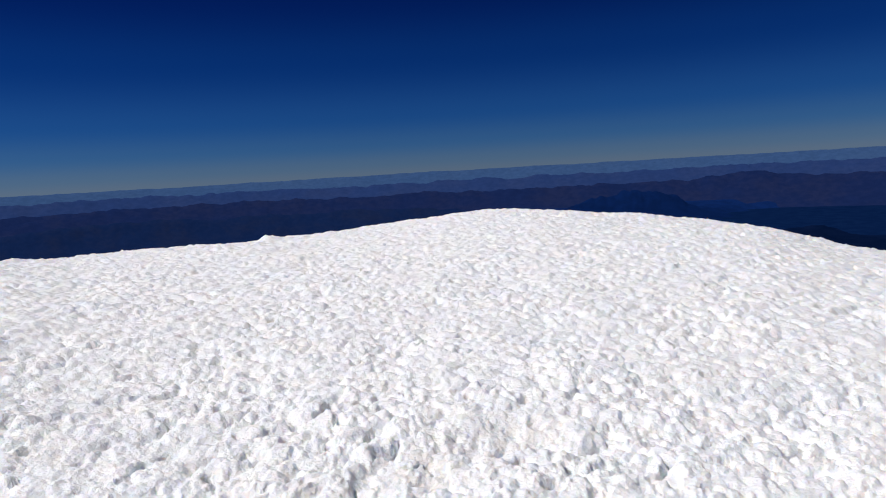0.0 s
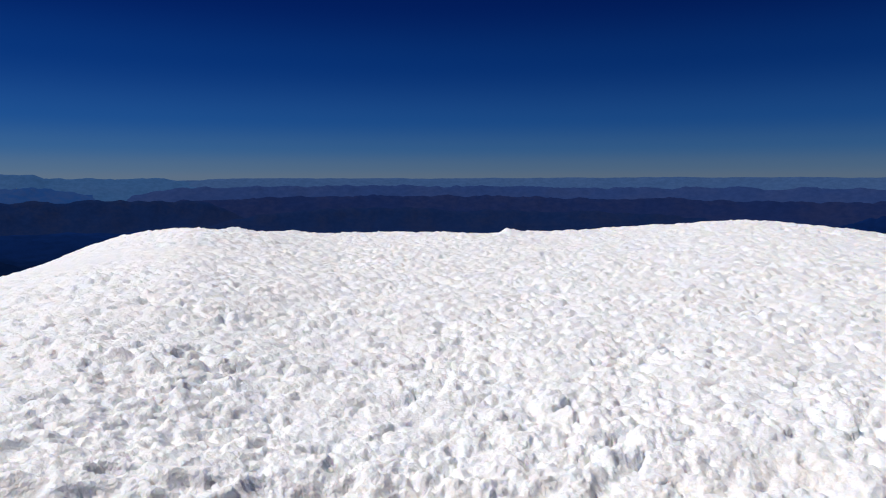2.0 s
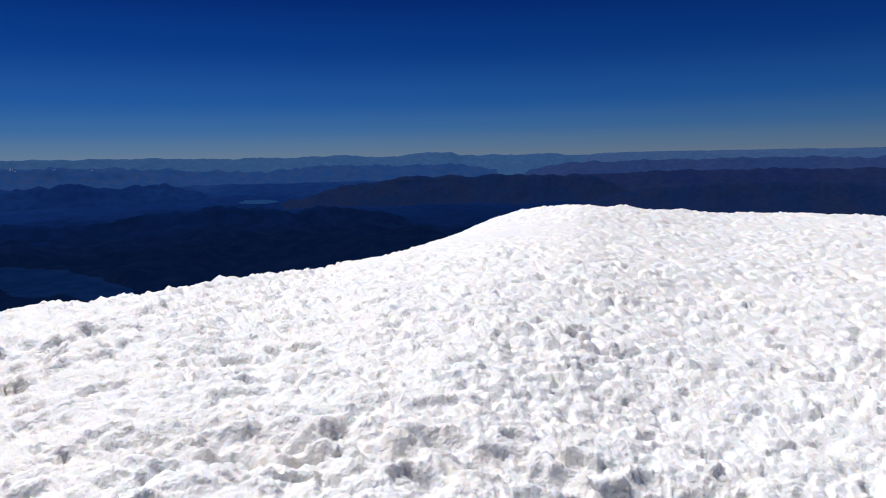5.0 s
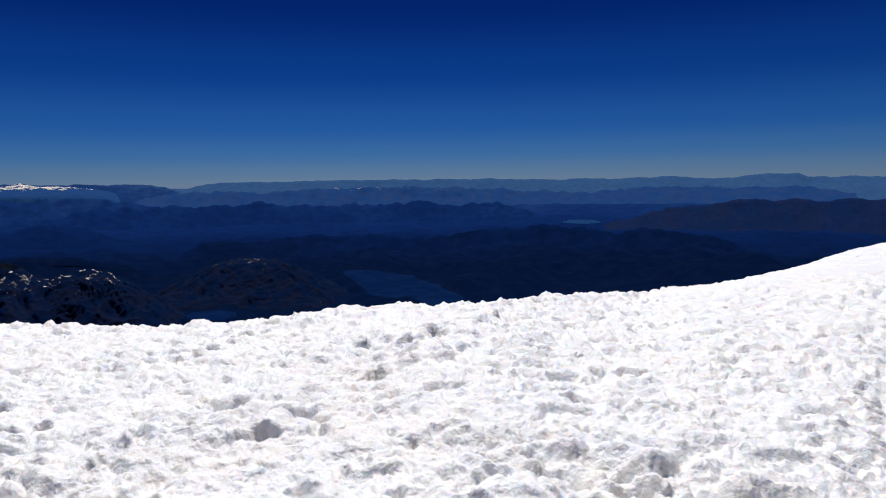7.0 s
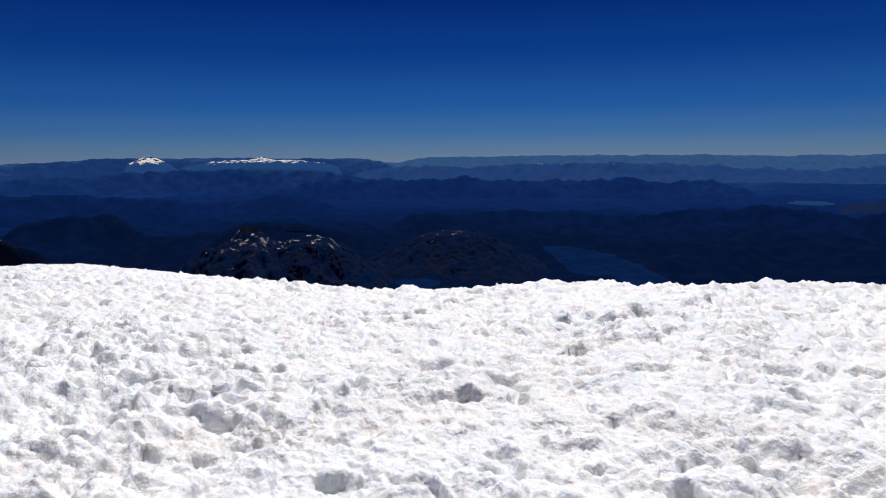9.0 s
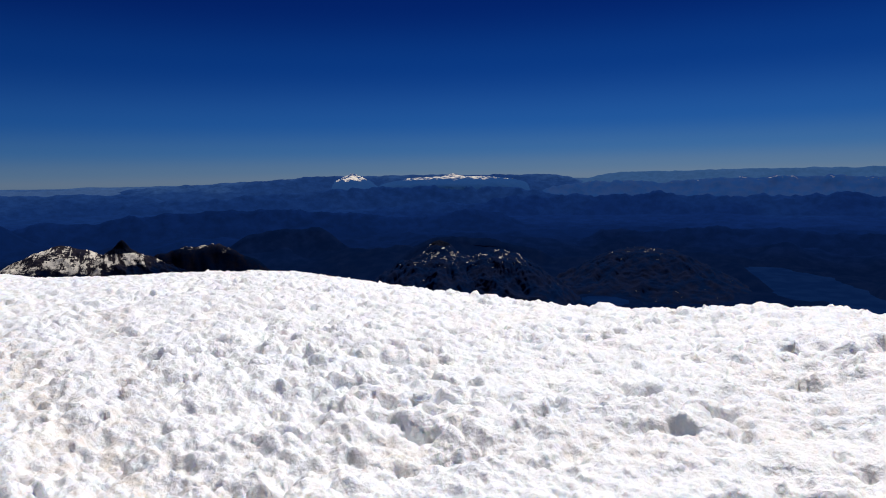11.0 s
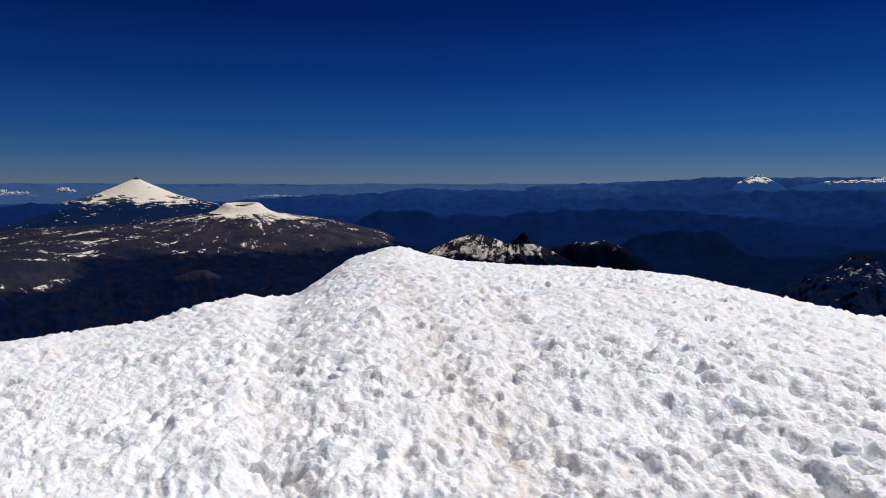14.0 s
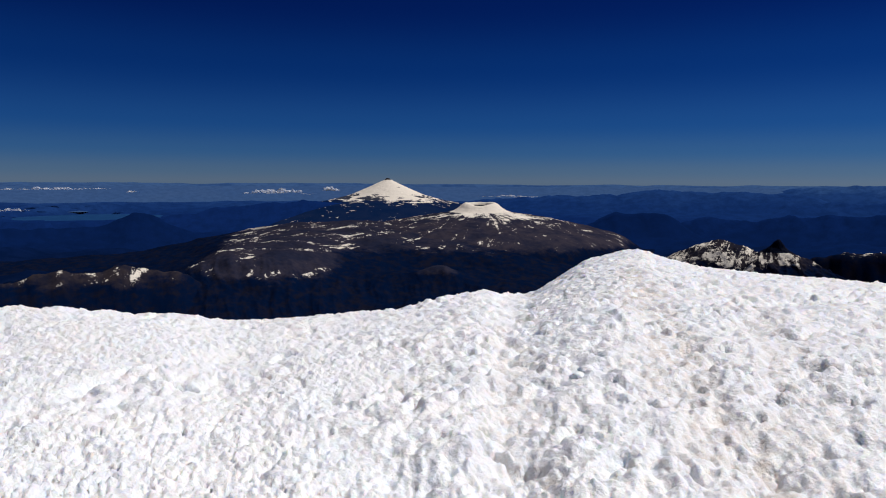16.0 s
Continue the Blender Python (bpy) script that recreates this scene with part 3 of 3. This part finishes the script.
cone_snow = rocky_land("cone_snow", (0.03, 0.035, 0.055), (0.04, 0.045, 0.065), 0.80, 0.8, -95, -45, 0, 1.0, 0.5)
# the volcano foot's blue is distance haze put into its rock colours
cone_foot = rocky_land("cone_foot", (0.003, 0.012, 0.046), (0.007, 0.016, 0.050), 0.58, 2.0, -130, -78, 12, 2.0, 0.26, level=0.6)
crater_rock = wooded_land("crater_rock", (0.02, 0.022, 0.03), (0.04, 0.04, 0.045), 4.0, 0.0)
# crag colours are shifted to blue to stand in for haze
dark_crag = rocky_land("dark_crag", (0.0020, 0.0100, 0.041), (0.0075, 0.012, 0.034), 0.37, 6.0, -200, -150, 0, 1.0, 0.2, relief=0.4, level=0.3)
tooth_rock = lava_land("tooth_rock", 138.5, 1800, (0.010, 0.011, 0.022), (0.034, 0.028, 0.032), -0.03, 30, 160, -165.0, 40.0, 0.0)
dome_rock = lava_land("dome_rock", 138.5, 1800, (0.012, 0.013, 0.024), (0.036, 0.030, 0.034), -0.008, 30, 160, -160.0, 34.0, 0.0)
bare_rock = wooded_land("bare_rock", (0.004, 0.007, 0.017), (0.012, 0.013, 0.022), 4.0, 0.0)

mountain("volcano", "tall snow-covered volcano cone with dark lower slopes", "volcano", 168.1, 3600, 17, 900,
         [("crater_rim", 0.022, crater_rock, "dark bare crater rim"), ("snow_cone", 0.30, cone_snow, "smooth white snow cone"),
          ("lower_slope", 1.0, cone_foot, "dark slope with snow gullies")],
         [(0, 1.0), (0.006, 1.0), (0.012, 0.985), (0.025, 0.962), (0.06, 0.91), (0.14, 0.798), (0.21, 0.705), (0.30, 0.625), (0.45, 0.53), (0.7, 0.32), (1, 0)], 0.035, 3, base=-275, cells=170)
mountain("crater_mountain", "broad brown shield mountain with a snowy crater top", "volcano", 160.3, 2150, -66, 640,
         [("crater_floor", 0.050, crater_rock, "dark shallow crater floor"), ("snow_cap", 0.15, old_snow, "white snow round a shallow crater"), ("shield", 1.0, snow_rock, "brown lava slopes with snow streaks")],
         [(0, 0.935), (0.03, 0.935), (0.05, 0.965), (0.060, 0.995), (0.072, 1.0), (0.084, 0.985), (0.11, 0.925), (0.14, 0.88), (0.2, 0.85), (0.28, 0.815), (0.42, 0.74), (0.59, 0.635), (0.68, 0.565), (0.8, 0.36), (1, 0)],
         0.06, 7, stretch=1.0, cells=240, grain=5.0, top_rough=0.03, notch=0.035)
mountain("tooth_mountain", "dark jagged rock tooth above snow-streaked slopes", "mountain", 137.0, 1500, -106, 200,
         [("rock_tooth", 0.10, bare_rock, "bare dark rock spike"), ("slope", 1.0, tooth_rock, "rocky slope with white snow streaks")],
         [(0, 0.965), (0.02, 0.945), (0.05, 0.885), (0.10, 0.83), (0.2, 0.74), (0.35, 0.58), (1, 0)], 0.17, 9, stretch=1.5, cells=190, grain=4.5, top_rough=0.5)
mountain("rocky_mountain", "brown rocky hilltop with broad snow patches", "mountain", 141.0, 1540, -119, 210,
         [("slope", 1.0, dome_rock, "rocky slope with white snow patches")],
         [(0, 1), (0.1, 0.95), (0.3, 0.77), (0.6, 0.40), (1, 0)], 0.17, 19, stretch=1.5, cells=170, grain=3.4, top_rough=0.3)
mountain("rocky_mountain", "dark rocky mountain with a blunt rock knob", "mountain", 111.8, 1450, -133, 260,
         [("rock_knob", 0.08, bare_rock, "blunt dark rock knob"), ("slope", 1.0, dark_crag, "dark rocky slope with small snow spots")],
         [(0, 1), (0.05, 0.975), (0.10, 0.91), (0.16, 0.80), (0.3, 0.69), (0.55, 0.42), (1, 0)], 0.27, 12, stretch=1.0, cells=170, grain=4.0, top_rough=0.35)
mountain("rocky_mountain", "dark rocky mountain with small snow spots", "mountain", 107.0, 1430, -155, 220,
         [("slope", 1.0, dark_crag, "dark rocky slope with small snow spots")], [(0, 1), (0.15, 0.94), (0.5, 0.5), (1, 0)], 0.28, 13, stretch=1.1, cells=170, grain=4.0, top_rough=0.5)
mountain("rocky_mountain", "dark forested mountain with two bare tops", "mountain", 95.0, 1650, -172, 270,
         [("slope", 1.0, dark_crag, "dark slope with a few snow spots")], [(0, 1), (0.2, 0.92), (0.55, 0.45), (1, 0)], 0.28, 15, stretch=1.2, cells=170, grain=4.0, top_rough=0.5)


def plateau(name, label, mat):
    """The lava tableland in the west: its level at several distances and bearings, with hummocks, and a forested front."""
    bearings = (146, 152, 160, 166, 170, 174, 178, 181, 184, 188, 205)
    levels = [
        (1120, (-280, -278, -275, -272, -270, -268, -262, -262, -266, -275, -282)),
        (1330, (-265, -245, -235, -225, -225, -208, -194, -192, -205, -226, -255)),
        (1430, (-255, -225, -208, -200, -199, -176, -152, -154, -174, -208, -250)),
        (1520, (-250, -220, -200, -196, -186, -158, -150, -154, -182, -212, -250)),
        (1650, (-250, -215, -170, -166, -164, -152, -148, -160, -190, -216, -250)),
        (1850, (-245, -205, -160, -144, -141, -142, -150, -168, -195, -220, -250)),
        (2100, (-245, -200, -165, -140, -124, -130, -149, -170, -196, -222, -250)),
        (2300, (-240, -190, -170, -150, -140, -138, -152, -172, -198, -224, -250)),
        (2550, (-240, -220, -210, -200, -195, -195, -200, -215, -240, -255, -265)),
    ]
    b = np.arange(146, 205.01, 0.1)
    r = np.concatenate([np.linspace(1120, 1560, 150, endpoint=False), np.linspace(1560, 2550, 150)])
    heights = np.array([glide(b, bearings, row) for _, row in levels])
    steps = [d for d, _ in levels]
    z = np.stack([glide(r, steps, heights[:, k]) for k in range(len(b))], 1)
    x, y = -np.sin(np.radians(b))[None, :] * r[:, None], np.cos(np.radians(b))[None, :] * r[:, None]
    calm = smooth(146, 152, b)[None, :] * smooth(205, 197, b)[None, :]
    z = z + calm * (9 * (ridges(x / 230, y / 230, 6, 141, 0.55) - 0.5) + 7 * octaves(x / 95, y / 95, 5, 151, 0.55))
    knoll = toward(163.7, 0) * 1425
    z = z + 20 * swell(np.hypot(x - knoll.x, y - knoll.y), 0, 45)
    # rills down the front
    front = smooth(1470, 1360, r)[:, None]
    z = z + 9 * front * (ridges(np.radians(b)[None, :] * 26 + 0.4 * octaves(x / 120, y / 120, 2, 161), r[:, None] / 500, 4, 171) - 0.5) * calm
    return tagged(sheet(name, x, y, z, mat), label, "hills", kind="structure")


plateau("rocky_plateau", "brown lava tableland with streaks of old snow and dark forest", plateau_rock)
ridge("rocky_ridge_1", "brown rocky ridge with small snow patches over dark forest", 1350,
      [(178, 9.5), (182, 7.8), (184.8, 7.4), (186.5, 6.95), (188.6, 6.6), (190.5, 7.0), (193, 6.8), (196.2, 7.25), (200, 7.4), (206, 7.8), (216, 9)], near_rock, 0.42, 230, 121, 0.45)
ridge("rocky_ridge_5", "low brown ridge beside a rock tooth", 1640, [(121, 8.2), (126, 6.4), (129.8, 5.25), (133, 5.3), (136, 5.7), (140, 5.6), (144, 5.9), (150, 7.6)], ridge_rock, 0.5, 150, 126, 0.5)
# rock between the snow takes the hazed blue of the ranges around it
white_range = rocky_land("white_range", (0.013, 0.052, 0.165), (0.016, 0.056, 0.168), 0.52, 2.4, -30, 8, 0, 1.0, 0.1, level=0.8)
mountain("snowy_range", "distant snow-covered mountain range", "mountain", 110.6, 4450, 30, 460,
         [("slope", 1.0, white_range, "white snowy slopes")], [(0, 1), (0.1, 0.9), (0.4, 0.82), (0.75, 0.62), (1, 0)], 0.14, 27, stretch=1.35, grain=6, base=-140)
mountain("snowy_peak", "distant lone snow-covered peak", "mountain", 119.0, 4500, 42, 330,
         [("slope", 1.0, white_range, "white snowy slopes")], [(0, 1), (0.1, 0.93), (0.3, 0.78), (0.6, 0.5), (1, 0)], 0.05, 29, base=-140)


# ---- water ----
water = lake_water()
# lakes beyond 3200 m: water colour lightened to stand in for haze
hazed_water = wooded_land("hazed_water", (0.010, 0.045, 0.135), (0.012, 0.050, 0.145))


def lake(bearing, dist, across, along, turn, level, label, number):
    c, a = toward(bearing, 0) * dist, radians(bearing + turn)
    ang = np.linspace(0, 2 * np.pi, 96, endpoint=False)
    p = np.cos(ang)[None, :] * np.array([0.001, 0.6, 1.35])[:, None] * across / 2
    q = np.sin(ang)[None, :] * np.array([0.001, 0.6, 1.35])[:, None] * along / 2
    x, y = c.x + p * math.cos(a) - q * math.sin(a), c.y + p * math.sin(a) + q * math.cos(a)
    tagged(sheet("water_%d" % number, x, y, 0 * p + level, hazed_water if dist > 3200 else water, closed=True), label, "lake", kind="structure")


for number, row in enumerate(LAKES):
    lake(*row, number + 1)


# ---- clouds ----
def cloud(label, bearing, dist, height, width, thick, seed):
    """A flat bank of many small puffs."""
    rng = random.Random(seed)
    c = toward(bearing, 0) * dist
    side = toward(bearing + 90, 0)
    ahead = toward(bearing, 0)
    bank = tagged(new("cloud"), label, "cloud", "low clouds over the plain")
    for k in range(22):
        u = -1 + 2 * (k + rng.uniform(0.0, 1.0)) / 22
        fall = max(0.2, 1 - abs(u) ** 1.5) * rng.choice((0.25, 0.4, 0.6, 0.9, 1.2))
        size = thick * 0.5 * fall
        at = c + side * (u * width / 2) + ahead * rng.uniform(-1, 1) * width * 0.2 + Vector((0, 0, height + 0.2 * size + rng.uniform(-0.15, 0.15) * thick))
        bm = bmesh.new()
        bmesh.ops.create_icosphere(bm, subdivisions=3, radius=1)
        shift = Vector((rng.uniform(0, 90), 0, 0))
        for v in bm.verts:
            v.co *= 1 + 0.5 * noise.noise(v.co * 1.5 + shift) + 0.25 * noise.noise(v.co * 3.5 + shift)
            v.co = Vector((v.co.x * max(size * 1.2, width / 26), v.co.y * size * 1.5, max(v.co.z, -0.35) * size * 0.9))
        me = bpy.data.meshes.new("puff")
        bm.to_mesh(me)
        bm.free()
        me.materials.append(vapour)
        for poly in me.polygons:
            poly.use_smooth = True
        puff = new("puff", me)
        puff.parent = bank
        puff.matrix_local = Matrix.Translation(at) @ Matrix.Rotation(radians(bearing), 4, "Z")


vapour = cloud_white()
cloud("flat white cloud bank behind a volcano", 177.0, 4060, -72, 400, 40, 1)
cloud("small white cloud beside a volcano", 172.8, 4080, -55, 110, 34, 2)
cloud("thin white cloud bank over the plain", 158.0, 4060, -88, 330, 16, 3)
cloud("thin flat cloud streak over the plain", 193.5, 4080, -50, 540, 20, 4)
cloud("thin flat cloud streak over the plain", 200.5, 4080, -50, 460, 20, 5)
cloud("small pale cloud low over the plain", 196.0, 3860, -150, 150, 16, 8)
cloud("small pale cloud over the plain", 188.0, 4080, -66, 70, 14, 7)


# ---- loose lumps on the snow ----
def snow_chunk(label, x, y, size, seed):
    rng = random.Random(seed)
    bm = bmesh.new()
    bmesh.ops.create_icosphere(bm, subdivisions=4, radius=1)
    shift = Vector((rng.uniform(0, 50), rng.uniform(0, 50), 0))
    for v in bm.verts:
        d = v.co.copy()
        v.co = d * (1 + 0.30 * noise.noise(d * 1.2 + shift) + 0.12 * noise.noise(d * 3.1 + shift) + 0.05 * noise.noise(d * 8 + shift))
        v.co = Vector((v.co.x * size, v.co.y * size * 0.8, v.co.z * size * 0.5))
    me = bpy.data.meshes.new("snow_chunk")
    bm.to_mesh(me)
    bm.free()
    me.materials.append(chunk_snow)
    for poly in me.polygons:
        poly.use_smooth = True
    ob = new("snow_chunk", me)
    z = float(snow_height(np.array([x]), np.array([y]))[0])
    ob.matrix_world = pose(x, y, z - size * 0.06, 0, 0, rng.uniform(0, 360))
    tagged(ob, label, "snow chunk", "loose snow chunks on the summit")


chunk_snow = bpy.data.materials["summit_snow"]
for k, (x, y, size) in enumerate([(-5.44, -4.02, 0.12), (-3.44, -5.72, 0.10), (-2.43, -3.75, 0.11), (-3.3, -5.6, 0.08),
                                  (-4.9, -2.2, 0.07), (-0.4, 4.9, 0.09), (-2.4, 4.85, 0.08)]):
    snow_chunk("rough white chunk of frozen snow half sunk in snow", x, y, size, 40 + k)
